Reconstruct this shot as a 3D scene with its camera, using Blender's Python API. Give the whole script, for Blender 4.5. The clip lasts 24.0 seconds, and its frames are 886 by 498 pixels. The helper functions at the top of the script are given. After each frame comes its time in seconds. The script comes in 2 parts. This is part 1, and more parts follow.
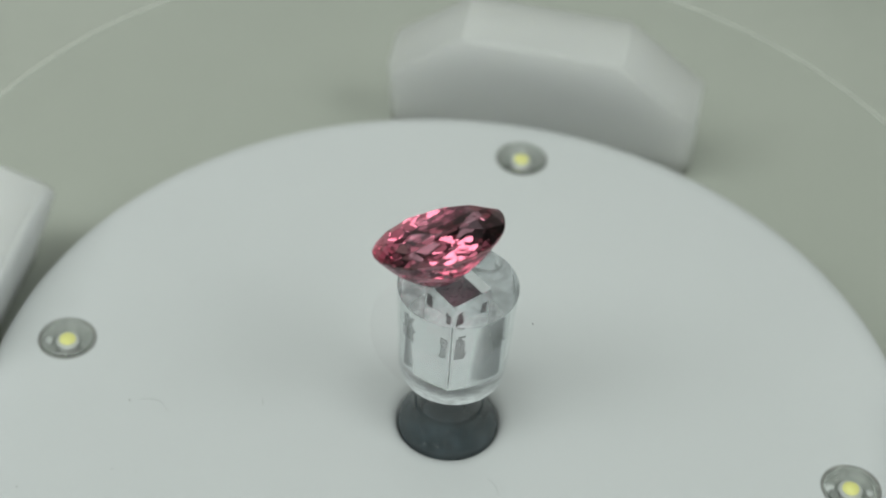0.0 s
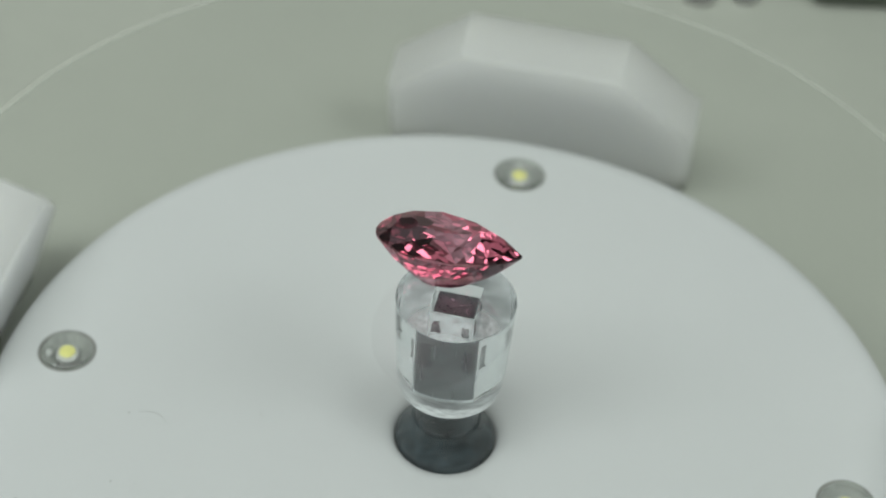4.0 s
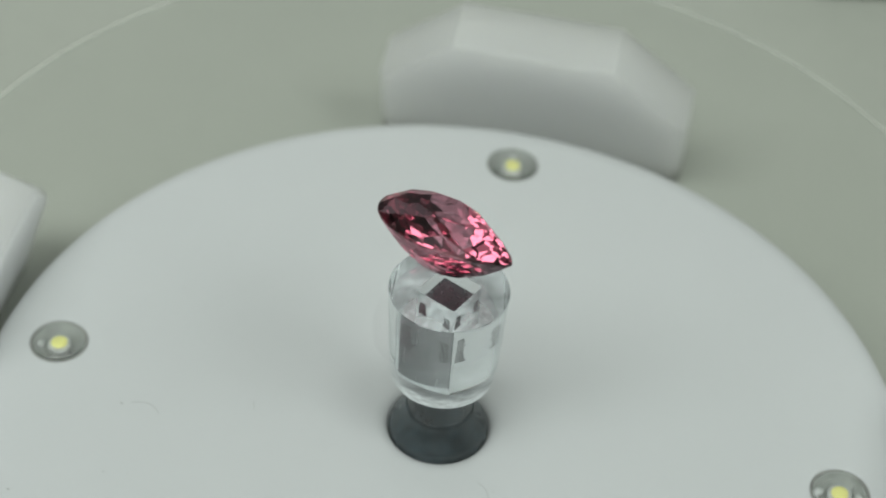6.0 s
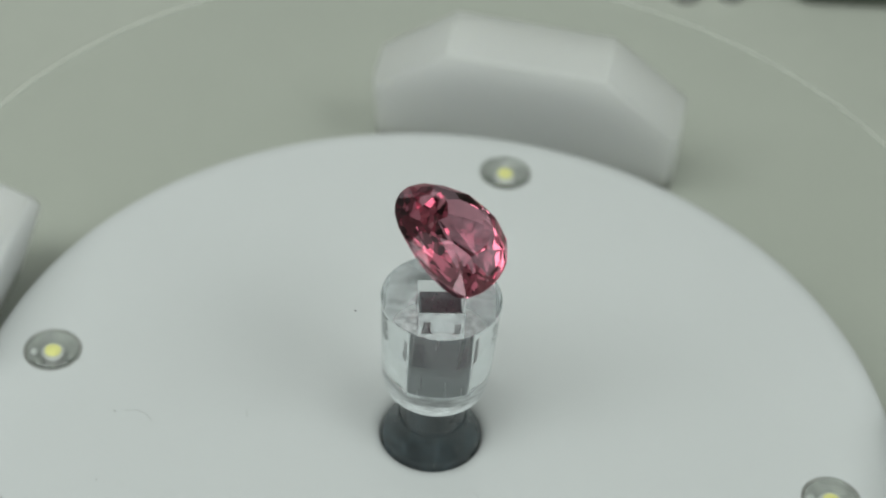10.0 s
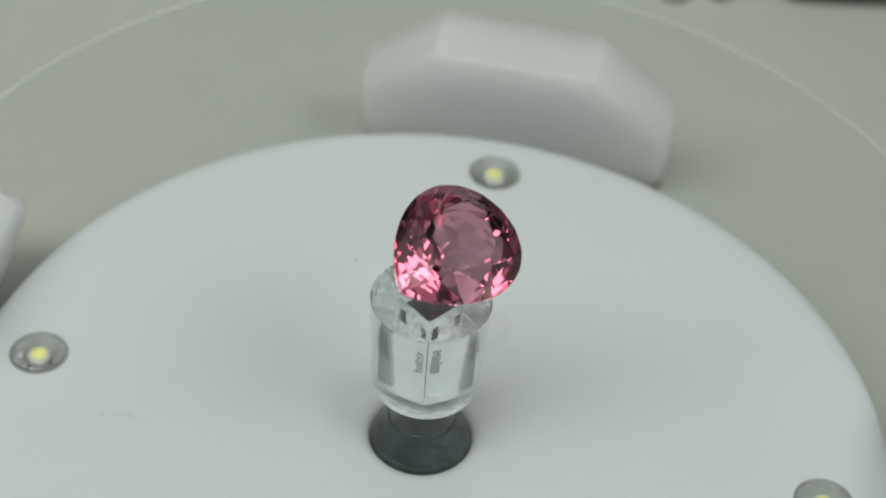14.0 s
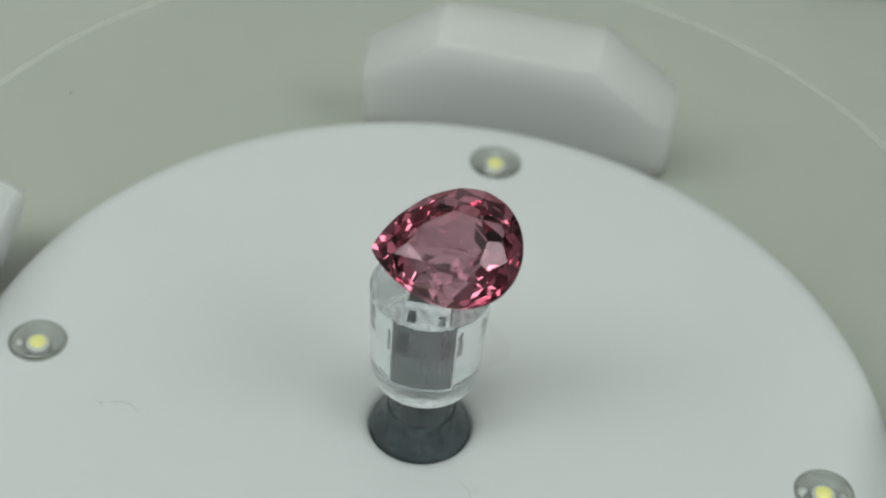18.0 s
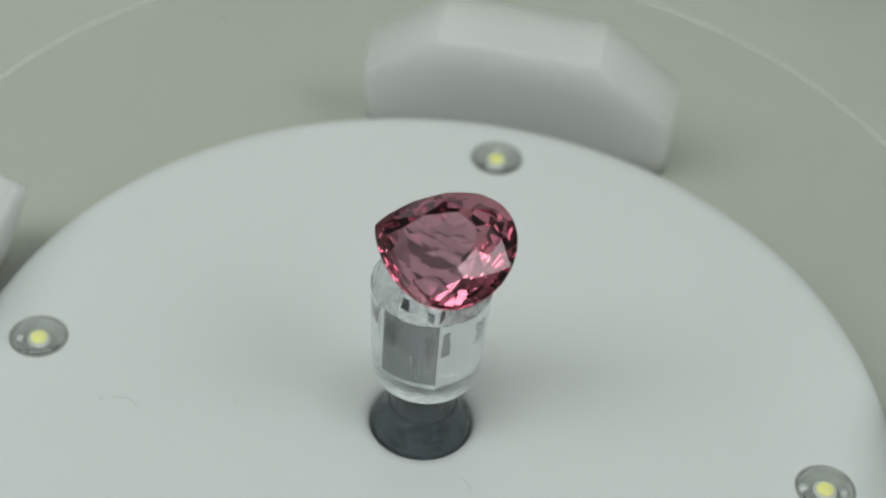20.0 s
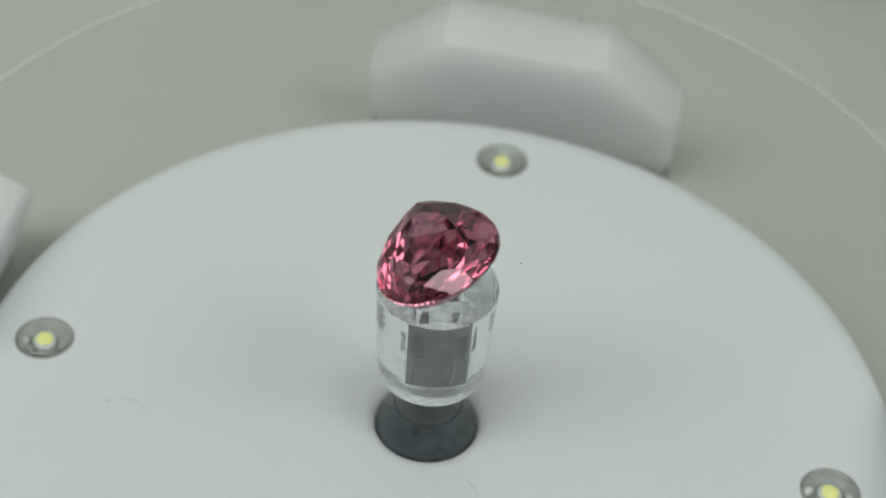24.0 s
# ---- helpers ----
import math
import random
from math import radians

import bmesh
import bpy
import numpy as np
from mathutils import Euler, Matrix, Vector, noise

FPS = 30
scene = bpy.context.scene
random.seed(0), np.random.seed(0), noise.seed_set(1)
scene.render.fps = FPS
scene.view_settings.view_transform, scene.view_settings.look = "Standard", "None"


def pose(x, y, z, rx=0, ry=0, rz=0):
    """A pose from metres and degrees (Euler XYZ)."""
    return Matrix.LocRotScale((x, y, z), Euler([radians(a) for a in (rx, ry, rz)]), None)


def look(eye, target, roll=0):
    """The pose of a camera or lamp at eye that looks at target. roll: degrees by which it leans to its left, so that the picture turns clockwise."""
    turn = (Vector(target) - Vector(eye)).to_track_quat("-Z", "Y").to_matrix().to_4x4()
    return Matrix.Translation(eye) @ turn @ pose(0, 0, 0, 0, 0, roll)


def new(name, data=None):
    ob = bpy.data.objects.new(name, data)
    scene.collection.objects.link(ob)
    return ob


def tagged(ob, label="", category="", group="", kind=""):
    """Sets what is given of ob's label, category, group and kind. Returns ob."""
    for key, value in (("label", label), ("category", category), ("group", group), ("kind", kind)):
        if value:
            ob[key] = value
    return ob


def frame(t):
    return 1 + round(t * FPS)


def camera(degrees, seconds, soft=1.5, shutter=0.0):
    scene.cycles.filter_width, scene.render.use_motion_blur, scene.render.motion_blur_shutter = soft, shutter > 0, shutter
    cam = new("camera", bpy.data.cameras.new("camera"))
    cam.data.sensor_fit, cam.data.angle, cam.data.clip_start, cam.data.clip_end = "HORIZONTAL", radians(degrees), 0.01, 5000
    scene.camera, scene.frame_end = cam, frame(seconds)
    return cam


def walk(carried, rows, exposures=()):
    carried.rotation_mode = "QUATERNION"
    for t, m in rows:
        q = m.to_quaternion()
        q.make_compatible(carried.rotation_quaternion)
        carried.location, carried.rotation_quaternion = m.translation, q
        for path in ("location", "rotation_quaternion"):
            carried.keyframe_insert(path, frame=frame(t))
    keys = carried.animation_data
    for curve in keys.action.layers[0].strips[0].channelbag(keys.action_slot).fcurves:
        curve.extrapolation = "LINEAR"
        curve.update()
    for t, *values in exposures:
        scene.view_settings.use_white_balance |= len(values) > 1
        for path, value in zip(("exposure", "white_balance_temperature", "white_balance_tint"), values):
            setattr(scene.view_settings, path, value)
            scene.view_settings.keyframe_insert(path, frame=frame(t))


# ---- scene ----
cam = camera(26.0, 24.0, soft=2.0)
# seconds, eye in metres, degrees looked down, lean, turn
PATH = [
    (0.0, -0.00196, -0.12029, 0.13484, 43.390, 4.106, -0.013),
    (0.5, -0.00206, -0.12031, 0.13495, 43.189, 4.163, -0.094),
    (1.0, -0.00212, -0.12041, 0.13509, 43.157, 4.210, -0.222),
    (1.5, -0.00213, -0.12056, 0.13523, 42.888, 4.246, -0.148),
    (2.0, -0.00210, -0.12074, 0.13533, 43.030, 4.271, -0.066),
    (2.5, -0.00205, -0.12091, 0.13537, 43.049, 4.289, -0.097),
    (4.5, -0.00186, -0.12136, 0.13524, 42.801, 4.380, -0.007),
    (5.0, -0.00183, -0.12138, 0.13511, 42.902, 4.412, -0.159),
    (5.5, -0.00182, -0.12131, 0.13493, 43.020, 4.444, -0.120),
    (6.0, -0.00181, -0.12123, 0.13477, 43.016, 4.469, -0.295),
    (6.5, -0.00179, -0.12118, 0.13469, 42.875, 4.486, -0.248),
    (7.0, -0.00176, -0.12118, 0.13467, 42.934, 4.497, -0.430),
    (7.5, -0.00173, -0.12121, 0.13472, 42.792, 4.502, -0.296),
    (8.0, -0.00168, -0.12127, 0.13483, 42.928, 4.504, -0.379),
    (8.5, -0.00164, -0.12135, 0.13497, 42.808, 4.507, -0.270),
    (9.0, -0.00160, -0.12141, 0.13513, 42.751, 4.514, -0.257),
    (9.5, -0.00158, -0.12146, 0.13527, 42.896, 4.531, -0.386),
    (10.0, -0.00160, -0.12145, 0.13531, 42.833, 4.560, -0.483),
    (10.5, -0.00166, -0.12136, 0.13521, 42.761, 4.597, -0.362),
    (12.5, -0.00189, -0.12071, 0.13463, 42.829, 4.735, -0.951),
    (13.0, -0.00191, -0.12052, 0.13454, 42.786, 4.759, -0.950),
    (13.5, -0.00188, -0.12037, 0.13453, 42.883, 4.774, -0.946),
    (14.0, -0.00183, -0.12029, 0.13453, 42.836, 4.790, -1.012),
    (14.5, -0.00179, -0.12025, 0.13451, 42.798, 4.810, -1.022),
    (15.0, -0.00176, -0.12023, 0.13445, 42.850, 4.834, -0.956),
    (15.5, -0.00174, -0.12022, 0.13437, 42.840, 4.859, -1.158),
    (16.0, -0.00172, -0.12023, 0.13429, 42.953, 4.884, -1.011),
    (16.5, -0.00171, -0.12023, 0.13421, 42.887, 4.906, -1.169),
    (17.0, -0.00168, -0.12022, 0.13413, 42.766, 4.923, -1.027),
    (17.5, -0.00164, -0.12019, 0.13404, 42.981, 4.933, -0.872),
    (18.0, -0.00159, -0.12016, 0.13393, 43.057, 4.933, -0.942),
    (18.5, -0.00156, -0.12016, 0.13385, 43.192, 4.925, -0.986),
    (20.5, -0.00152, -0.12022, 0.13367, 43.115, 4.894, -0.865),
    (21.0, -0.00153, -0.12021, 0.13364, 43.308, 4.890, -0.908),
    (21.5, -0.00155, -0.12019, 0.13364, 43.141, 4.891, -1.034),
    (22.0, -0.00158, -0.12018, 0.13368, 43.163, 4.895, -0.909),
    (22.5, -0.00161, -0.12019, 0.13375, 43.082, 4.899, -0.867),
    (23.0, -0.00165, -0.12020, 0.13383, 43.230, 4.905, -0.784),
    (23.5, -0.00170, -0.12020, 0.13393, 43.345, 4.910, -0.856),
    (24.0, -0.00176, -0.12016, 0.13404, 43.153, 4.913, -0.753),
]
walk(cam, [(t, pose(x, y, z, 90 - down, 0, turn) @ pose(0, 0, 0, 0, 0, lean)) for t, x, y, z, down, lean, turn in PATH])
cam.data.dof.use_dof, cam.data.dof.focus_distance, cam.data.dof.aperture_fstop = True, 0.168, 25.0

MM = 0.001
TAU = 2 * math.pi

# ---- world, lamps ----
world = bpy.data.worlds.new("world")
scene.world = world
world.use_nodes = True
world.node_tree.nodes["Background"].inputs["Color"].default_value = (0.93, 1.0, 0.95, 1)
world.node_tree.nodes["Background"].inputs["Strength"].default_value = 0.10
scene.view_settings.exposure = 0.0


def ceiling_lamp(x, y, z, wide, deep, watts):
    data = bpy.data.lights.new("ceiling_lamp", "AREA")
    data.shape, data.size, data.size_y, data.energy, data.color = "RECTANGLE", wide, deep, watts, (0.945, 1.0, 0.985)
    lamp = new("ceiling_lamp", data)
    lamp.matrix_world = pose(x, y, z)
    return lamp


# two bright panels under a wide dim diffuser
for lx, ly, lz, wide, deep, watts in ((-1.05, -0.75, 1.82, 2.3, 0.9, 29.5), (1.42, -0.85, 1.82, 1.15, 1.2, 19.0), (0.0, -0.4, 1.89, 4.0, 1.6, 12.0)):
    ceiling_lamp(lx, ly, lz, wide, deep, watts)
# added fill lamps in four unseen wall openings: wall, place on the wall, height of the middle, width, height, watts
FILL_OPENINGS = {"south": (0.0, -1.65, 0.52, 1.3, 0.56, 0.5), "east": (2.65, -0.7, 1.05, 1.4, 0.85, 1.0), "west": (-2.65, -0.7, 1.05, 1.4, 0.85, 1.0), "north": (0.0, 2.65, 1.0, 3.2, 1.3, 7.5)}
for wx, wy, wz, ww, wh, watts in FILL_OPENINGS.values():
    fill_data = bpy.data.lights.new("fill_light", "AREA")
    fill_data.shape, fill_data.size, fill_data.size_y, fill_data.energy, fill_data.color = "RECTANGLE", ww - 0.04, wh - 0.04, watts, (0.96, 1.0, 0.99)
    new("fill_light", fill_data).matrix_world = look((wx * 0.99, wy * 0.99 if wx == 0 else wy, wz), (0, 0 if wx == 0 else wy, wz))


# ---- materials ----
def material(name, colour, rough=0.5, metal=0.0, grain=0.0, grain_scale=800.0, stain=0.0, stain_scale=60.0, bump=0.0, bump_scale=2500.0, ior=1.5, coat=0.0):
    m = bpy.data.materials.new(name)
    m.use_nodes = True
    nt = m.node_tree
    b = nt.nodes["Principled BSDF"]
    b.inputs["Roughness"].default_value, b.inputs["Metallic"].default_value, b.inputs["IOR"].default_value = rough, metal, ior
    b.inputs["Coat Weight"].default_value = coat
    b.inputs["Base Color"].default_value = (*colour, 1)
    co = nt.nodes.new("ShaderNodeTexCoord")
    link = nt.links.new

    def noise_node(scale, detail=4.0):
        n = nt.nodes.new("ShaderNodeTexNoise")
        n.inputs["Scale"].default_value, n.inputs["Detail"].default_value = scale, detail
        link(co.outputs["Object"], n.inputs["Vector"])
        return n

    if grain or stain:
        hue = None
        for amount, scale in ((grain, grain_scale), (stain, stain_scale)):
            if not amount:
                continue
            n = noise_node(scale)
            ramp = nt.nodes.new("ShaderNodeMapRange")
            ramp.inputs["From Min"].default_value, ramp.inputs["From Max"].default_value = 0.3, 0.7
            ramp.inputs["To Min"].default_value, ramp.inputs["To Max"].default_value = 1 - amount, 1 + amount
            link(n.outputs["Fac"], ramp.inputs["Value"])
            mul = nt.nodes.new("ShaderNodeVectorMath")
            mul.operation = "MULTIPLY"
            if hue is None:
                mul.inputs[0].default_value = colour
            else:
                link(hue, mul.inputs[0])
            link(ramp.outputs["Result"], mul.inputs[1])
            hue = mul.outputs["Vector"]
        link(hue, b.inputs["Base Color"])
    if bump:
        n = noise_node(bump_scale, 2.0)
        bp = nt.nodes.new("ShaderNodeBump")
        bp.inputs["Strength"].default_value, bp.inputs["Distance"].default_value = bump, 0.0001
        link(n.outputs["Fac"], bp.inputs["Height"])
        link(bp.outputs["Normal"], b.inputs["Normal"])
    return m


def clear(name, colour, ior, rough=0.0):
    m = bpy.data.materials.new(name)
    m.use_nodes = True
    nt = m.node_tree
    nt.nodes.clear()
    out, g = nt.nodes.new("ShaderNodeOutputMaterial"), nt.nodes.new("ShaderNodeBsdfGlass")
    g.inputs["Color"].default_value, g.inputs["IOR"].default_value, g.inputs["Roughness"].default_value = (*colour, 1), ior, rough
    nt.links.new(g.outputs["BSDF"], out.inputs["Surface"])
    return m


WHITE = material("white_satin_plastic", (0.588, 0.604, 0.604), 0.42, stain=0.015, stain_scale=45, grain=0.01, bump=0.05)
BLOCK = material("white_block_plastic", (0.70, 0.715, 0.72), 0.5, stain=0.02, stain_scale=60, bump=0.05)
shader = BLOCK.node_tree.nodes["Principled BSDF"]
shader.inputs["Subsurface Weight"].default_value, shader.inputs["Subsurface Radius"].default_value, shader.inputs["Subsurface Scale"].default_value = 1.0, (1.0, 1.0, 1.12), 0.05
TRAY = material("grey_green_tray", (0.368, 0.388, 0.336), 0.45, stain=0.03, stain_scale=14, grain=0.015, grain_scale=300)
DARK = material("dusty_black_plastic", (0.033, 0.045, 0.051), 0.24, grain=0.35, grain_scale=1400, stain=0.5, stain_scale=300, bump=0.04)
PIN = material("dark_steel_pin", (0.135, 0.14, 0.148), 0.3, metal=0.85, stain=0.35, stain_scale=210, grain=0.12, grain_scale=1500)
# drawn streaks along the pin
nt = PIN.node_tree
co, turn_map, streak, tone = (nt.nodes.new("ShaderNode" + k) for k in ("TexCoord", "Mapping", "TexNoise", "MapRange"))
turn_map.inputs["Scale"].default_value = (1.0, 1.0, 0.06)
streak.inputs["Scale"].default_value, streak.inputs["Detail"].default_value = 2600.0, 3.0
tone.inputs["From Min"].default_value, tone.inputs["From Max"].default_value, tone.inputs["To Min"].default_value, tone.inputs["To Max"].default_value = 0.3, 0.7, 0.24, 0.42
nt.links.new(co.outputs["Object"], turn_map.inputs["Vector"])
nt.links.new(turn_map.outputs["Vector"], streak.inputs["Vector"])
nt.links.new(streak.outputs["Fac"], tone.inputs["Value"])
nt.links.new(tone.outputs["Result"], nt.nodes["Principled BSDF"].inputs["Roughness"])
GREY = material("grey_bore", (0.26, 0.26, 0.245), 0.4, metal=0.2, grain=0.2, grain_scale=900)
CERAMIC = material("white_ceramic", (0.40, 0.39, 0.385), 0.4)
PHOSPHOR = material("yellow_phosphor", (0.64, 0.59, 0.2), 0.5, grain=0.08, grain_scale=1500)
INK = material("black_ink", (0.012, 0.012, 0.015), 0.7)
LINT = material("grey_lint", (0.38, 0.39, 0.38), 0.9)
DARK_EDGE = material("dark_green_plastic", (0.10, 0.12, 0.09), 0.5, stain=0.1)
PAINT = material("wall_paint", (0.48, 0.49, 0.48), 0.8, stain=0.03, stain_scale=2)
# stands in for the dark camera side, so the stone mirrors dark patches
DARK_BACKDROP = material("dark_backdrop", (0.10, 0.10, 0.10), 0.8, stain=0.05, stain_scale=2)
CEIL = material("ceiling_paint", (0.8, 0.81, 0.79), 0.85, stain=0.03, stain_scale=2)
ACRYLIC = clear("clear_acrylic", (0.955, 0.97, 0.97), 1.63)


def thin_pane(name, shine):
    """Thin flat glass: clear through, with a sharp reflection on top."""
    m = bpy.data.materials.new(name)
    m.use_nodes = True
    nt = m.node_tree
    nt.nodes.clear()
    out, mix, clear_bsdf, gloss = (nt.nodes.new("ShaderNode" + k) for k in ("OutputMaterial", "MixShader", "BsdfTransparent", "BsdfGlossy"))
    clear_bsdf.inputs["Color"].default_value = (0.995, 0.998, 0.995, 1)
    gloss.inputs["Roughness"].default_value, mix.inputs["Fac"].default_value = 0.0, shine
    nt.links.new(clear_bsdf.outputs["BSDF"], mix.inputs[1])
    nt.links.new(gloss.outputs["BSDF"], mix.inputs[2])
    nt.links.new(mix.outputs["Shader"], out.inputs["Surface"])
    return m


GLASS = thin_pane("clear_glass", 0.03)
# ground glass: half of the light goes straight through
EDGE = thin_pane("ground_glass", 0.15)
EDGE.node_tree.nodes["Glossy BSDF"].inputs["Roughness"].default_value = 0.7
EDGE.node_tree.nodes["Glossy BSDF"].inputs["Color"].default_value = (0.86, 0.87, 0.82, 1)
LENS = clear("clear_epoxy", (0.93, 0.95, 0.94), 1.45)
RUBY = clear("pink_gem", (0.815, 0.575, 0.635), 1.8)
FROST = material("frosted_acrylic", (0.52, 0.54, 0.54), 0.6, grain=0.35, grain_scale=1600, stain=0.15, stain_scale=350)


# ---- mesh helpers ----
def mesh_of(name, bm, mat, smooth=False, angle=None):
    me = bpy.data.meshes.new(name)
    bm.normal_update()
    bm.to_mesh(me)
    bm.free()
    me.materials.append(mat)
    if smooth:
        me.polygons.foreach_set("use_smooth", [True] * len(me.polygons))
        if angle:
            me.set_sharp_from_angle(angle=radians(angle))
    return me


def part(name, bm, mat, parent=None, label="", smooth=False, angle=40):
    ob = new(name, mesh_of(name, bm, mat, smooth, angle))
    ob.parent = parent
    return tagged(ob, label)


def ring(bm, r, z, n, cx=0.0, cy=0.0, turn=0.0):
    return [bm.verts.new((cx + r * math.cos(TAU * i / n + turn), cy + r * math.sin(TAU * i / n + turn), z)) for i in range(n)]


def skin(bm, a, b):
    n = len(a)
    for i in range(n):
        bm.faces.new((a[i], a[(i + 1) % n], b[(i + 1) % n], b[i]))


def lathe(profile, n=64, cap_low=True, cap_top=True):
    """A turned solid; profile from low to high, in millimetres (r, z)."""
    bm = bmesh.new()
    rings = [ring(bm, r * MM, z * MM, n) for r, z in profile]
    for a, b in zip(rings, rings[1:]):
        skin(bm, a, b)
    if cap_low:
        bm.faces.new(rings[0][::-1])
    if cap_top:
        bm.faces.new(rings[-1])
    return bm


def box(sx, sy, sz, bevel=0.0, cx=0, cy=0, cz=0):
    bm = bmesh.new()
    bmesh.ops.create_cube(bm, size=1, matrix=Matrix.Translation((cx, cy, cz)) @ Matrix.Diagonal((sx, sy, sz, 1)))
    if bevel:
        bmesh.ops.bevel(bm, geom=bm.edges[:], offset=bevel, segments=2, affect="EDGES", profile=0.5)
    return bm


def fill_between(bm, loops, up=True):
    """A flat sheet between closed loops of vertices."""
    edges = []
    for loop in loops:
        for i, v in enumerate(loop):
            w = loop[(i + 1) % len(loop)]
            edges.append(bm.edges.get((v, w)) or bm.edges.new((v, w)))
    made = bmesh.ops.triangle_fill(bm, use_beauty=True, use_dissolve=False, edges=edges, normal=(0, 0, 1 if up else -1))
    return [g for g in made["geom"] if isinstance(g, bmesh.types.BMFace)]


# ---- unseen room, added round the table for bounced light and reflections ----
def slab(name, size, at, mat, label, category):
    ob = new(name, mesh_of(name, box(*size), mat))
    ob.location = at
    return tagged(ob, label, category, kind="structure")


FLOOR_Z = -12.5 * MM
slab("ceiling", (5.4, 4.4, 0.1), (0, 0.5, 1.95), CEIL, "plain pale ceiling, unseen, added to reflect light", "ceiling")


def unseen_wall(side, span, mat, label):
    """An unseen wall with an opening for its added fill lamp; span: from and to along the wall."""
    wx, wy, wz, ww, wh, watts = FILL_OPENINGS[side]
    lo, hi, mid = span[0], span[1], wx if wx == 0 else wy
    bm = bmesh.new()
    for a, b, z0, z1 in ((lo, hi, FLOOR_Z, wz - wh / 2), (lo, hi, wz + wh / 2, 1.9), (lo, mid - ww / 2, wz - wh / 2, wz + wh / 2), (mid + ww / 2, hi, wz - wh / 2, wz + wh / 2)):
        at, size = ((a + b) / 2, wy, (z0 + z1) / 2), (b - a, 0.1, z1 - z0)
        if wx != 0:
            at, size = (wx, at[0], at[2]), (0.1, size[0], size[2])
        bmesh.ops.create_cube(bm, size=1, matrix=Matrix.Translation(at) @ Matrix.Diagonal((*size, 1)))
    name = "wall_" + side
    return tagged(new(name, mesh_of(name, bm, mat)), label, "wall", kind="structure")


# added behind the camera, dark for the reflections in the stone
unseen_wall("south", (-2.7, 2.7), DARK_BACKDROP, "plain dark wall, unseen, with an opening for an added fill lamp")
unseen_wall("north", (-2.7, 2.7), PAINT, "plain grey wall, unseen, with a very wide opening for an added fill lamp")
unseen_wall("east", (-1.6, 2.6), PAINT, "plain grey wall, unseen, with a wide opening for an added fill lamp")
unseen_wall("west", (-1.6, 2.6), PAINT, "plain grey wall, unseen, with a wide opening for an added fill lamp")

bm = box(5.4, 4.4, 0.06, 0, 0, 0.5, FLOOR_Z - 0.03)
tagged(new("ground", mesh_of("ground", bm, TRAY)), "matt grey-green plastic table surface under the display", "table surface", kind="structure")


# ---- the white round stage with its bores ----
R_STAGE, R_HOLE, R_BORE = 44.15, 4.75, 2.8
LED_ANGLES = ((170.58, 37.85), (81.14, 37.9), (-8.52, 37.4), (-98.7, 37.7))
AXIS = (-0.354, -0.486)

stage = new("display_stage")
stage.location.z = FLOOR_Z
tagged(stage, "round white satin plastic stage with recessed lights", "display stage")
bm = bmesh.new()
lift = -FLOOR_Z
outer = ring(bm, (R_STAGE - 2.7) * MM, lift, 192)
prev = outer
for k in range(1, 11):
    a = k / 10 * math.pi / 2
    nxt = ring(bm, (R_STAGE - 2.7 + 2.7 * math.sin(a)) * MM, lift - 1.0 * MM * (1 - math.cos(a)), 192)
    skin(bm, nxt, prev)
    prev = nxt
nxt = ring(bm, R_STAGE * MM, lift - 7 * MM, 192)
skin(bm, nxt, prev)
under = nxt
hole = ring(bm, (R_HOLE + 1.5) * MM, lift, 96, AXIS[0] * MM, AXIS[1] * MM)
prev = hole
for k in range(1, 6):
    a = k / 5 * math.pi / 2
    nxt = ring(bm, (R_HOLE + 1.5 - 1.5 * math.sin(a)) * MM, lift - 0.8 * MM * (1 - math.cos(a)), 96, AXIS[0] * MM, AXIS[1] * MM)
    skin(bm, prev, nxt)
    prev = nxt
nxt = ring(bm, R_HOLE * MM, lift - 7 * MM, 96, AXIS[0] * MM, AXIS[1] * MM)
skin(bm, prev, nxt)
hole_low = nxt
bores = []
for ang, r_led in LED_ANGLES:
    cx, cy = r_led * MM * math.cos(radians(ang)), r_led * MM * math.sin(radians(ang))
    top = ring(bm, (R_BORE + 0.05) * MM, lift, 48, cx, cy)
    mid = ring(bm, R_BORE * MM, lift - 0.08 * MM, 48, cx, cy)
    low = ring(bm, R_BORE * MM, lift - 2.6 * MM, 48, cx, cy)
    skin(bm, top, mid)
    skin(bm, mid, low)
    bores.append(top)
fill_between(bm, [outer, hole] + bores, True)
fill_between(bm, [under, hole_low], False)
bmesh.ops.recalc_face_normals(bm, faces=[f for f in bm.faces])
part("body", bm, WHITE, stage, smooth=True, angle=30)
bm = lathe([(36, 0), (36, 5.3), (37, 5.48)], 96)
part("foot", bm, DARK_EDGE, stage, "dark round foot under the stage")


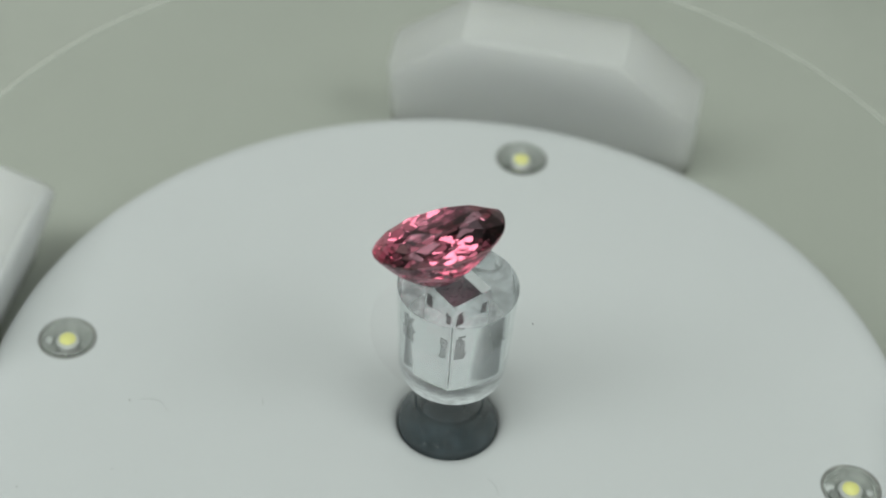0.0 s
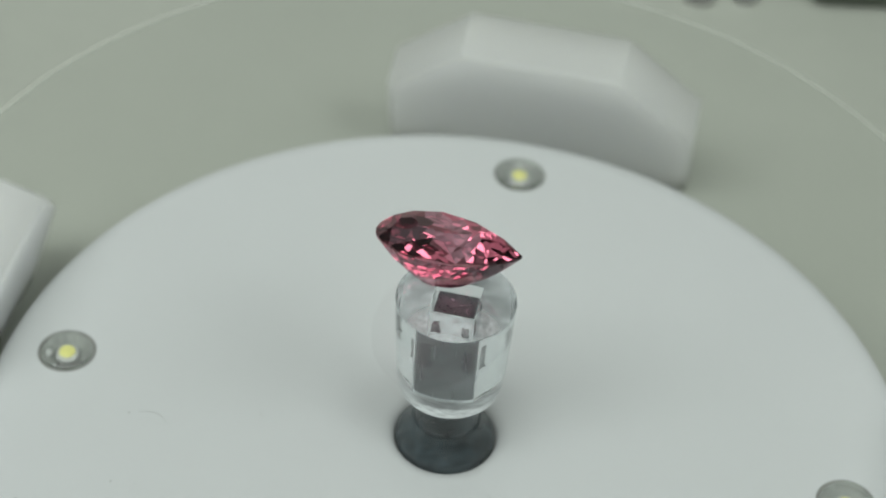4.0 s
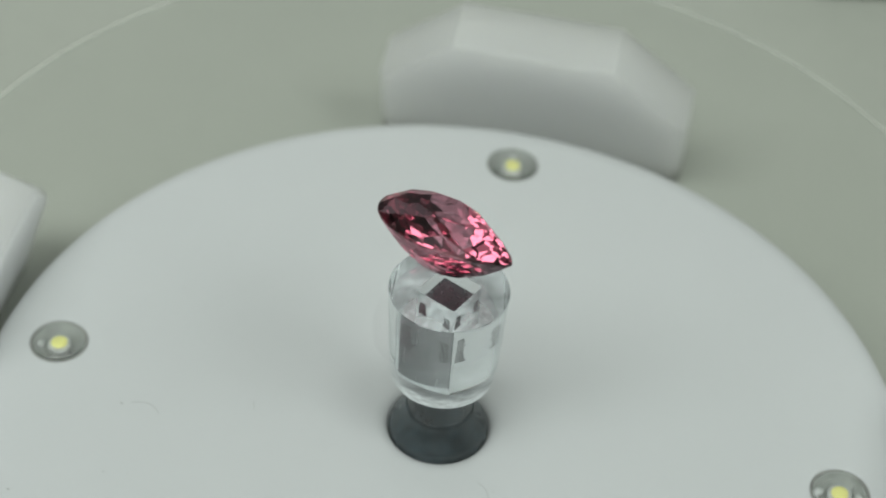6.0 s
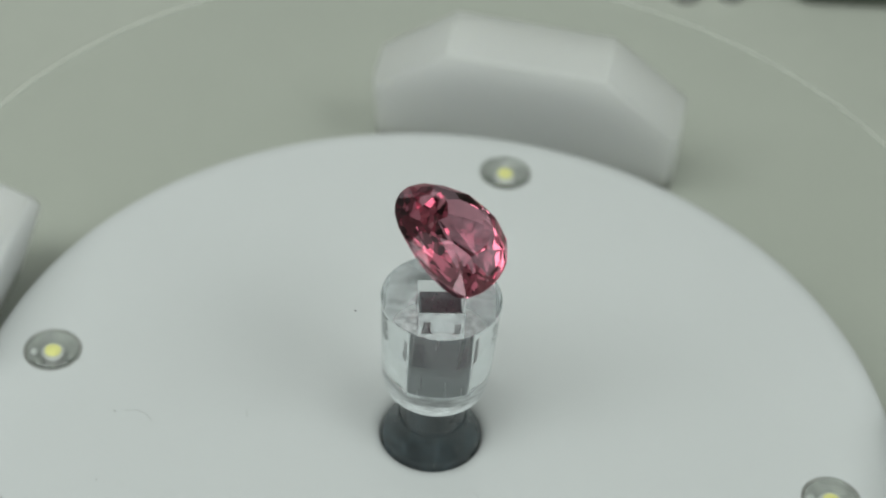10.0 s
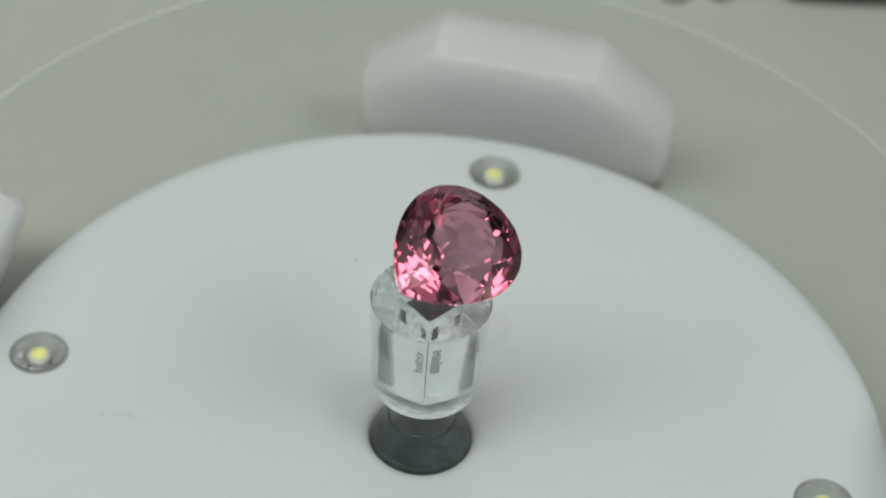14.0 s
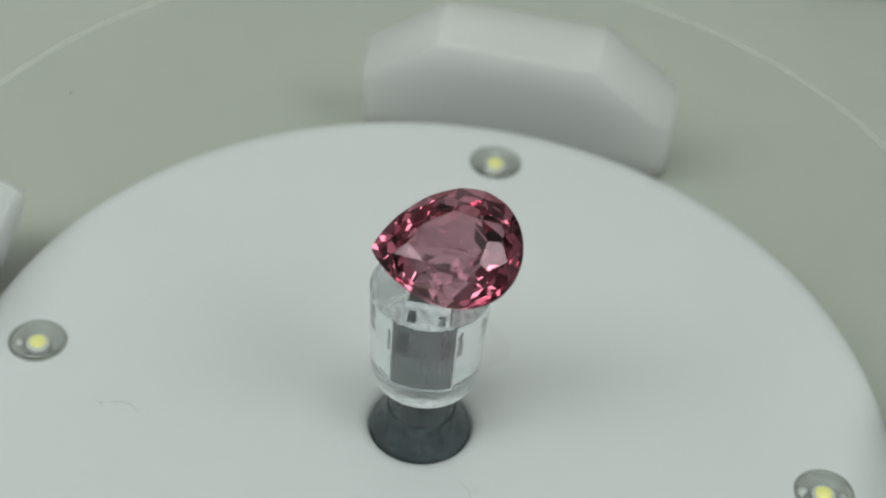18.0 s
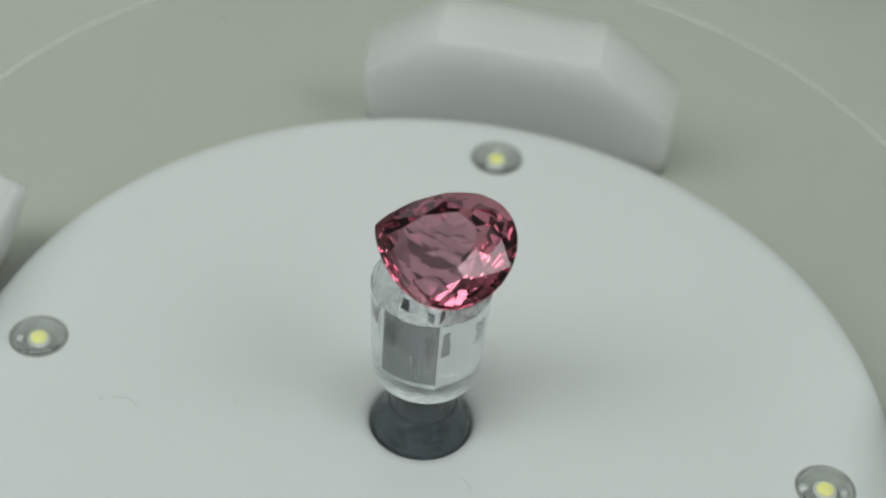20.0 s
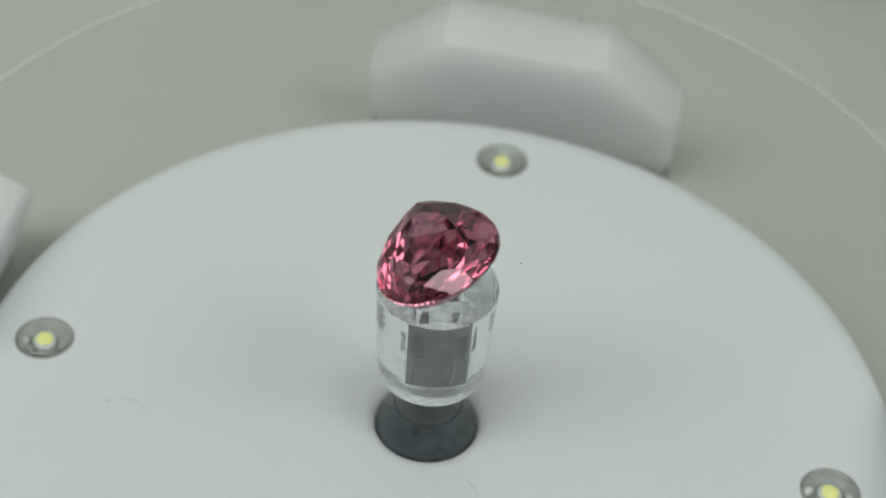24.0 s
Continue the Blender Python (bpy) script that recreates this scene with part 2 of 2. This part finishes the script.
# ---- lights in the bores ----
def stage_light(ang, r_led):
    root = new("stage_light")
    root.matrix_world = pose(r_led * MM * math.cos(radians(ang)), r_led * MM * math.sin(radians(ang)), -2.55 * MM, 0, 0, ang)
    tagged(root, "small round unlit lamp with a yellow chip in the stage", "lamp", "lamps round the stage")
    part("housing", lathe([(2.78, 0), (2.78, 2.46), (2.66, 2.46)] + [(2.5 - 0.24 * k + d, 2.3 - 0.1 * k + e) for k in range(6) for d, e in ((0.1, 0.02), (0.0, -0.08))], 48), GREY, root, "grey metal cup", True, 30)
    part("package", lathe([(1.0, 1.84), (1.05, 2.1), (0.9, 2.2)], 28), CERAMIC, root, "white ceramic ring", True)
    part("chip", lathe([(0.76, 2.18), (0.76, 2.26), (0.56, 2.36), (0.26, 2.42)], 24), PHOSPHOR, root, "yellow phosphor dot", True)
    for s in (-1, 1):
        part("pale_dot", lathe([(0.34, 1.83), (0.36, 1.95), (0.2, 2.08)], 16), CERAMIC, root, "small pale dot beside the chip", True).location = (s * 1.7 * MM, 0.2 * MM, 0)
    prof = [(2.5, 2.46)] + [(2.5 * math.cos(a), 2.5 + 0.5 * math.sin(a)) for a in (0.0, 0.3, 0.6, 0.9, 1.2, 1.45)]
    part("lens", lathe(prof, 40), LENS, root, "clear domed lens", True, 50).visible_shadow = False
    return root


for ang, r_led in LED_ANGLES:
    stage_light(ang, r_led)


# ---- white blocks with cut corners beyond the stage ----
def block(name, az, dist, along, lean, label):
    """A slab with cut corners whose face leans over towards the middle of the stage; dist and along place its top front edge."""
    root = new(name)
    n = Vector((math.cos(radians(az)), math.sin(radians(az)), 0))
    t = Vector((-n.y, n.x, 0))
    p = (n * dist + t * along) * MM
    root.matrix_world = pose(p.x, p.y, (36 * math.cos(radians(lean)) - 27.95) * MM, 0, 0, az - 90) @ pose(0, 0, 0, lean)
    tagged(root, label, "block", "white blocks round the stage")
    side, cut, deep, rnd, chamfer = 9.0, 9.0, 6.6, 0.6, 1.4
    half = side + cut

    def outline(k, y):
        c, q = half - k - 0.5 * max(0.0, chamfer - y), side - k * 0.414
        return [(-q, -k), (q, -k), (c, q - half), (c, -q - half), (q, k - 2 * half), (-q, k - 2 * half), (-c, -q - half), (-c, q - half)]

    bm = bmesh.new()
    loops = []
    levels = [(rnd * (1 - math.sin(a)), rnd * (1 - math.cos(a))) for a in (0.0, 0.26, 0.52, 0.79, 1.05, 1.31, 1.5708)]
    levels += [(0.0, chamfer), (0.0, deep - 0.5), (0.15, deep - 0.15), (0.5, deep)]
    for k, y in levels:
        loops.append([bm.verts.new((x * MM, y * MM, z * MM)) for x, z in outline(k, y)])
    for a, b in zip(loops, loops[1:]):
        skin(bm, a, b)
    bm.faces.new(loops[0][::-1])
    bm.faces.new(loops[-1])
    # the foot is sawn off level with the table
    back = root.matrix_world.inverted()
    at, down = back @ Vector((p.x, p.y, FLOOR_Z)), back.to_3x3() @ Vector((0, 0, -1))
    bmesh.ops.bisect_plane(bm, geom=bm.verts[:] + bm.edges[:] + bm.faces[:], plane_co=at, plane_no=down, clear_outer=True)
    bmesh.ops.contextual_create(bm, geom=[e for e in bm.edges if len(e.link_faces) == 1])
    bmesh.ops.recalc_face_normals(bm, faces=bm.faces[:])
    part("body", bm, BLOCK, root, smooth=True, angle=20)
    return root


block("display_block", 80.7, 48.2, 0.45, 17.5, "white block with cut corners leaning over the back of the stage")
block("display_block", 171.3, 44.2, -4.9, 17.75, "white block with cut corners leaning over the side of the stage")
block("display_block", -8.6, 45.0, 0.0, 17.6, "white block with cut corners leaning over the side of the stage")

# ---- small things on the table surface, far behind ----
for x, y, r, h in ((29.7, 91.3, 2.2, 1.8), (35.9, 92.0, 1.8, 2.0)):
    stud = new("plastic_stud", mesh_of("plastic_stud", lathe([(r, 0), (r, h * 0.6), (r * 0.85, h * 0.88), (r * 0.5, h)], 28), BLOCK, True, 50))
    stud.location = (x * MM, y * MM, FLOOR_Z)
    tagged(stud, "small pale plastic stud on the grey-green table surface", "stud", "pale studs")
# only the foot is in view; the unseen height is added to shade the table
dark_box = new("plastic_box", mesh_of("plastic_box", box(0.105, 0.05, 0.07, 0.002, 0, 0, 0.035), DARK_EDGE))
dark_box.matrix_world = pose(0.0956, 0.1178, FLOOR_Z, 0, 0, 2.5)
tagged(dark_box, "dark green plastic box standing on the table surface", "box")


# ---- dust and lint on the stage ----
def thread(pts, r, label):
    bm = bmesh.new()
    sides = 5
    rows = []
    for i, p in enumerate(pts):
        q = (Vector(pts[min(i + 1, len(pts) - 1)]) - Vector(pts[max(i - 1, 0)])).normalized()
        side = Vector((-q.y, q.x, 0)).normalized()
        rows.append([bm.verts.new((Vector(p) + (side * math.cos(TAU * k / sides) + Vector((0, 0, 1)) * (1 + math.sin(TAU * k / sides))) * r) * MM) for k in range(sides)])
    for a, b in zip(rows, rows[1:]):
        skin(bm, a, b)
    bm.faces.new(rows[0][::-1])
    bm.faces.new(rows[-1])
    bmesh.ops.recalc_face_normals(bm, faces=bm.faces[:])
    return tagged(new("lint_fibre", mesh_of("lint_fibre", bm, LINT)), label, "lint", "lint on the stage")


def bow(x0, y0, x1, y1, sag, n=10):
    d = Vector((x1 - x0, y1 - y0, 0))
    side = Vector((-d.y, d.x, 0)).normalized()
    return [tuple(Vector((x0, y0, 0.0)) + d * (i / n) + side * sag * math.sin(math.pi * i / n)) for i in range(n + 1)]


thread(bow(-29.2, -1.0, -26.4, -2.2, 0.7), 0.023, "fine grey curled fibre lying on the white stage")
thread(bow(-17.9, 0.2, -17.7, -0.7, 0.06), 0.03, "short grey fibre lying on the white stage")
thread(bow(3.6, -7.6, 4.6, -9.4, 0.3), 0.022, "fine pale fibre lying on the white stage")
thread(bow(18.5, 16.5, 18.9, 15.6, -0.25), 0.02, "tiny curled fibre lying on the white stage")
rng = random.Random(11)
SPECKS = [(-30.1, -1.2, 0.14), (-26.6, 14.9, 0.13), (-30.7, 25.2, 0.12), (12.9, 12.6, 0.1), (12.1, 30.9, 0.1), (-12.3, 30.1, 0.1), (-38.3, -12.4, 0.12),
          (5.0, -8.6, 0.08), (-28.1, -9.7, 0.09), (-30.3, -9.6, 0.1), (26.1, 7.8, 0.1), (-17.0, 19.5, 0.09)]
SPECKS += [(rng.uniform(-36, 36), rng.uniform(-14, 32), rng.uniform(0.03, 0.06)) for _ in range(20)]
for x, y, r in SPECKS:
    if x * x + y * y > 36 ** 2 and r < 0.07 or x * x + y * y < 60:
        continue
    bm = bmesh.new()
    bmesh.ops.create_icosphere(bm, subdivisions=1, radius=r * MM)
    for v in bm.verts:
        v.co = Vector((v.co.x * rng.uniform(0.8, 1.5), v.co.y * rng.uniform(0.6, 1.2), v.co.z * 0.5 + r * 0.4 * MM))
    speck = new("dust_speck", mesh_of("dust_speck", bm, LINT))
    speck.location = (x * MM, y * MM, 0)
    tagged(speck, "tiny grey dust speck lying on the white stage", "dust", "dust on the stage")

# ---- the turning stand ----
SPIN = -12.54
STAND_T0 = 14.0
stand = new("gem_stand")
tagged(stand, "clear glass disc and acrylic cylinder on a black turning spindle", "gem stand")
stand.location = (AXIS[0] * MM, AXIS[1] * MM, 0)
part("base_plate", lathe([(4.6, -3.0), (4.71, -2.9), (4.71, -0.5), (4.64, -0.05), (4.4, 0.4), (3.95, 0.95), (3.55, 1.5), (3.25, 2.1), (3.15, 2.45)], 72), DARK, stand, "dusty black flared foot", True, 60)
for z, r in ((2.3, 3.2), (2.6, 3.15)):
    part("collar", lathe([(r - 0.05, z - 0.02), (r + 0.02, z + 0.04), (r + 0.02, z + 0.07), (r - 0.08, z + 0.16)], 72), DARK, stand, "thin black collar", True, 50)
part("neck", lathe([(3.1, 2.4), (3.0, 3.6), (3.05, 5.0), (3.2, 5.9), (3.5, 6.45), (3.6, 6.72)], 72), DARK, stand, "short black neck", True, 60)
# pale dust clinging to the foot
rng = random.Random(3)
bm = bmesh.new()
for k in range(64):
    z = rng.uniform(0.0, 2.2)
    r = 4.66 - 0.56 * z - 0.06 * z * z
    a = rng.uniform(0, TAU)
    bmesh.ops.create_icosphere(bm, subdivisions=1, radius=rng.choice((0.025, 0.03, 0.04, 0.06)) * MM, matrix=Matrix.Translation((r * math.cos(a) * MM, r * math.sin(a) * MM, z * MM)))
part("dust", bm, LINT, stand, "pale dust specks on the foot")["kind"] = "stuff"
HALF = 2.06
Z0, Z1, Z_BORE = 6.9, 17.45, 8.15
bm = bmesh.new()
prof = [(4.52, Z0 - 0.1), (4.66, Z0 + 0.02), (4.82, Z0 + 0.6), (4.93, Z0 + 1.3), (5.02, Z0 + 2.2), (5.375, Z1 - 0.05), (5.33, Z1)]
rings = [ring(bm, r * MM, z * MM, 128) for r, z in prof]
for a, b in zip(rings, rings[1:]):
    skin(bm, a, b)


def square(z, half, corner=0.12):
    pts = []
    for k in range(4):
        for j in range(3):
            a = k * math.pi / 2 + j * math.pi / 4
            base = Vector((half - corner, half - corner))
            base.rotate(Matrix.Rotation(k * math.pi / 2, 2))
            p = base + Vector((math.cos(a), math.sin(a))) * corner
            p.rotate(Matrix.Rotation(math.pi / 4, 2))
            pts.append(bm.verts.new((p.x * MM, p.y * MM, z * MM)))
    return pts


s_low, s_top = square(Z_BORE, HALF), square(Z1, HALF)
skin(bm, s_low, s_top)
bm.faces.new(s_low)
fill_between(bm, [rings[-1], s_top], True)
bmesh.ops.recalc_face_normals(bm, faces=bm.faces[:])
acrylic = part("acrylic_cylinder", bm, ACRYLIC, stand, "clear polished acrylic cylinder with a square bore", True, 25)
acrylic.visible_shadow = False
bm = box(2 * (HALF - 0.2) * MM, 2 * (HALF - 0.2) * MM, (16.35 - Z_BORE - 0.02) * MM, 0.15 * MM, 0, 0, (16.35 + Z_BORE + 0.02) / 2 * MM)
bmesh.ops.rotate(bm, verts=bm.verts[:], cent=(0, 0, 0), matrix=Matrix.Rotation(math.pi / 4, 3, "Z"))
part("pin", bm, PIN, stand, "dark steel square pin inside the cylinder")
part("underside", lathe([(3.0, Z0 - 0.16), (4.48, Z0 - 0.16), (4.53, Z0 - 0.1)], 96), FROST, stand, "frosted underside of the cylinder")

# the disc sits a little off the axis
R_DISC, OFF = 49.2, Vector((0.6, -0.1, 0)) * MM
disc = part("glass_disc", lathe([(R_DISC - 0.61, Z1 + 0.02), (R_DISC - 0.61, Z1 + 0.22)], 160), GLASS, stand, "thin clear glass disc on the cylinder")
disc.location = OFF
rim = [(R_DISC - 0.6, Z1 + 0.02), (R_DISC, Z1 + 0.06), (R_DISC, Z1 + 0.18), (R_DISC - 0.6, Z1 + 0.22)]
part("ground_edge", lathe(rim + rim[:1], 240, False, False), EDGE, disc, "pale ground edge of the glass disc", True, 30)

# dark print on the four walls of the square bore: a leaning column of dashes by one edge, a looser scribble by the other
rng = random.Random(5)
for face in range(4):
    column, scribble = [], []
    for line in range(11):
        x, end = -1.74 + 0.022 * line * rng.uniform(0.2, 1.2), -0.9 - 0.02 * line * rng.uniform(0.2, 1.4)
        while x < end:
            w = rng.uniform(0.08, 0.24)
            column.append((x + w / 2, 12.3 + 0.27 * line + rng.uniform(-0.03, 0.03), w, 0.12))
            x += w + rng.uniform(0.02, 0.09)
    for line in range(9):
        x = 1.0 + rng.uniform(0, 0.25)
        while x < 1.68:
            w = rng.uniform(0.06, 0.2)
            scribble.append((x + w / 2, 12.3 + 0.28 * line + rng.uniform(-0.05, 0.05), w, 0.11))
            x += w + rng.uniform(0.03, 0.14)
    for patch in (column, scribble):
        bm = bmesh.new()
        for x, z, w, h in patch:
            bmesh.ops.create_cube(bm, size=1, matrix=Matrix.Translation((x * MM, -(HALF + 0.03) * MM, z * MM)) @ Matrix.Diagonal((w * MM, 0.02 * MM, h * MM, 1)))
        bmesh.ops.rotate(bm, verts=bm.verts[:], cent=(0, 0, 0), matrix=Matrix.Rotation(math.pi / 4 + face * math.pi / 2, 3, "Z"))
        part("print", bm, INK, acrylic, "small patch of dark print")

# ---- the gemstone ----
GEM = dict(c=(1.405, 0.249, 23.11), tau=24.73, alpha=38.44, beta=193.73, long=12.87, wide=10.74, crown=1.70, deep=4.77, cul=(0.15, 2.40), pear=0.541, table=0.52, star=0.58)


def pear_point(u, k=1.0):
    y = math.sin(u) * abs(math.sin(u / 2)) ** GEM["pear"]
    return Vector((math.cos(u) * GEM["long"] / 2 * k, y / 0.8265 * GEM["wide"] / 2 * k, 0))


def rim_normal(u):
    d = pear_point(u + 0.004) - pear_point(u - 0.004)
    return Vector((d.y, -d.x, 0)).normalized()


def gem_mesh():
    """The rough stone is a pear-shaped slab; the facets are cut off it one by one, as on a wheel."""
    bm = bmesh.new()
    half, n = 0.09, 72
    rim = [pear_point(TAU * i / n) for i in range(n)]
    low = [bm.verts.new((p.x, p.y, -8)) for p in rim]
    top = [bm.verts.new((p.x, p.y, 4)) for p in rim]
    skin(bm, low, top)
    bm.faces.new(low[::-1])
    bm.faces.new(top)
    cuts = []

    def cut_through(p, q, r):
        """The plane through three points, facing away from the middle of the stone."""
        out = (q - p).cross(r - p).normalized()
        cuts.append((p, out if out.dot(p) > 0 else -out))
        return cuts[-1]

    # crown: eight mains from the corners of the table to the girdle, stars between them, a pair of girdle facets below each star
    top_z, corners = GEM["crown"], [radians(d) for d in (0, 52, 105, 142, 180, 218, 260, 310)]
    table = [pear_point(u, GEM["table"]) + Vector((-0.1, 0.15, top_z)) for u in corners]
    foot = [pear_point(u) + Vector((0, 0, half)) for u in corners]
    mains = []
    for u, t_i, g_i in zip(corners, table, foot):
        out = rim_normal(u)
        along = Vector((-out.y, out.x, 0))
        # the crown swells at the round end
        mains.append(cut_through(g_i, g_i + along, t_i + Vector((0, 0, 0.45 * max(0, -math.cos(u))))))
    for i in range(8):
        j = (i + 1) % 8
        (p0, n0), (p1, n1) = mains[i], mains[j]
        # where two neighbouring mains meet, a good half of the way up
        m = Matrix((n0, n1, (0, 0, 1)))
        tip = m.inverted() @ Vector((n0.dot(p0), n1.dot(p1), half + (top_z - half) * GEM["star"]))
        u_mid = (corners[i] + (corners[j] if j else TAU)) / 2
        mid = pear_point(u_mid) + Vector((0, 0, half))
        cut_through(table[i], table[j], tip)
        cut_through(foot[i], mid, tip)
        cut_through(mid, foot[j], tip)
    cuts.append((Vector((0, 0, top_z)), Vector((0, 0, 1))))
    # pavilion: tiers that follow a bulging outline down to the keel
    c, d = Vector((*GEM["cul"], 0)), GEM["deep"] - 0.15
    for count, off, s in ((24, 0.5, 0.06), (16, 0.0, 0.26), (16, 0.5, 0.50), (8, 0.0, 0.80)):
        for i in range(count):
            u = TAU * (i + off) / count
            out, p = rim_normal(u), pear_point(u)
            reach = max((p - c).dot(out), 1.0)
            depth, slope = d * (1 - (1 - s) ** 1.67), d * 1.67 * (1 - s) ** 0.67 / reach
            a = math.atan(slope)
            cuts.append((p - out * reach * s - Vector((0, 0, half + depth)), out * math.sin(a) - Vector((0, 0, math.cos(a)))))
    for at, out in cuts:
        bmesh.ops.bisect_plane(bm, geom=bm.verts[:] + bm.edges[:] + bm.faces[:], dist=1e-5, plane_co=at, plane_no=out, clear_outer=True)
        edge = [e for e in bm.edges if len(e.link_faces) == 1]
        if edge:
            bmesh.ops.contextual_create(bm, geom=edge)
    bmesh.ops.remove_doubles(bm, verts=bm.verts[:], dist=0.004)
    bmesh.ops.recalc_face_normals(bm, faces=bm.faces[:])
    bmesh.ops.scale(bm, vec=(MM, MM, MM), verts=bm.verts[:])
    return bm


gem = new("gemstone")
tagged(gem, "pink-red faceted pear-shaped gem resting tilted on the clear glass disc", "gemstone")
whole = gem_mesh()
whole.normal_update()
whole.faces.ensure_lookup_table()
groups = {"table": [], "crown": [], "girdle": [], "pavilion": []}
for f in whole.faces:
    z = f.calc_center_median().z / MM
    if f.normal.z > 0.9999 and z > 1:
        groups["table"].append(f.index)
    elif abs(f.normal.z) < 0.05:
        groups["girdle"].append(f.index)
    else:
        groups["crown" if f.normal.z > 0 else "pavilion"].append(f.index)
for name, keep in groups.items():
    bm = whole.copy()
    bm.faces.ensure_lookup_table()
    keep = set(keep)
    bmesh.ops.delete(bm, geom=[f for f in bm.faces if f.index not in keep], context="FACES")
    part(name, bm, RUBY, gem)
whole.free()
# dark needle inclusions inside the stone
for x, y, z, run, turn in ((-0.6, 1.2, 0.3, 2.6, 62), (-1.4, 0.4, 0.0, 2.0, 70), (0.3, -0.3, -0.4, 1.5, 55), (-2.0, -0.9, 0.2, 1.2, 75)):
    bm = bmesh.new()
    bmesh.ops.create_cone(bm, cap_ends=True, segments=6, radius1=0.028 * MM, radius2=0.012 * MM, depth=run * MM, matrix=pose(x * MM, y * MM, z * MM, 90, 0, turn))
    part("inclusion", bm, INK, gem, "dark needle inside the stone")


# dark crumbs of dust lying on the turning glass disc: one far out, one near the stone
def dust_crumb(radius, stretch, label):
    bm = bmesh.new()
    bmesh.ops.create_icosphere(bm, subdivisions=2, radius=radius * MM)
    for v in bm.verts:
        v.co = Vector((v.co.x * 0.8, v.co.y * stretch, v.co.z * 0.6 + radius / 2 * MM)) * (1 + 0.25 * math.sin(v.co.x * 31000 + v.co.y * 17000))
    return tagged(new("dust_crumb", mesh_of("dust_crumb", bm, DARK)), label, "dust", "crumbs on the disc")


crumb = dust_crumb(0.1, 1.7, "tiny dark crumb of dust lying on the turning glass disc")
near_crumb = dust_crumb(0.065, 2.0, "minute dark crumb of dust beside the stone on the glass disc")


def motions():
    """The stand, the gem and the crumb on the disc turn slowly together."""
    stand_rows, gem_rows, crumb_rows, near_rows = [], [], [], []
    seat = pose(-40.09 * MM, -12.84 * MM, 17.67 * MM, 0, 0, 60)
    near_seat = pose(7.9 * MM * math.cos(radians(150.6)), 7.9 * MM * math.sin(radians(150.6)), 17.67 * MM, 0, 0, 20)
    c = GEM["c"]
    own = pose(c[0] * MM, c[1] * MM, c[2] * MM, 0, 0, GEM["alpha"]) @ pose(0, 0, 0, GEM["tau"]) @ pose(0, 0, 0, 0, 0, GEM["beta"])
    for i in range(49):
        t = i * 0.5
        turn = pose(AXIS[0] * MM, AXIS[1] * MM, 0, 0, 0, SPIN * (t - STAND_T0))
        stand_rows.append((t, turn))
        gem_rows.append((t, turn @ own))
        crumb_rows.append((t, turn @ seat))
        near_rows.append((t, turn @ near_seat))
    walk(stand, stand_rows)
    walk(gem, gem_rows)
    walk(crumb, crumb_rows)
    walk(near_crumb, near_rows)


motions()
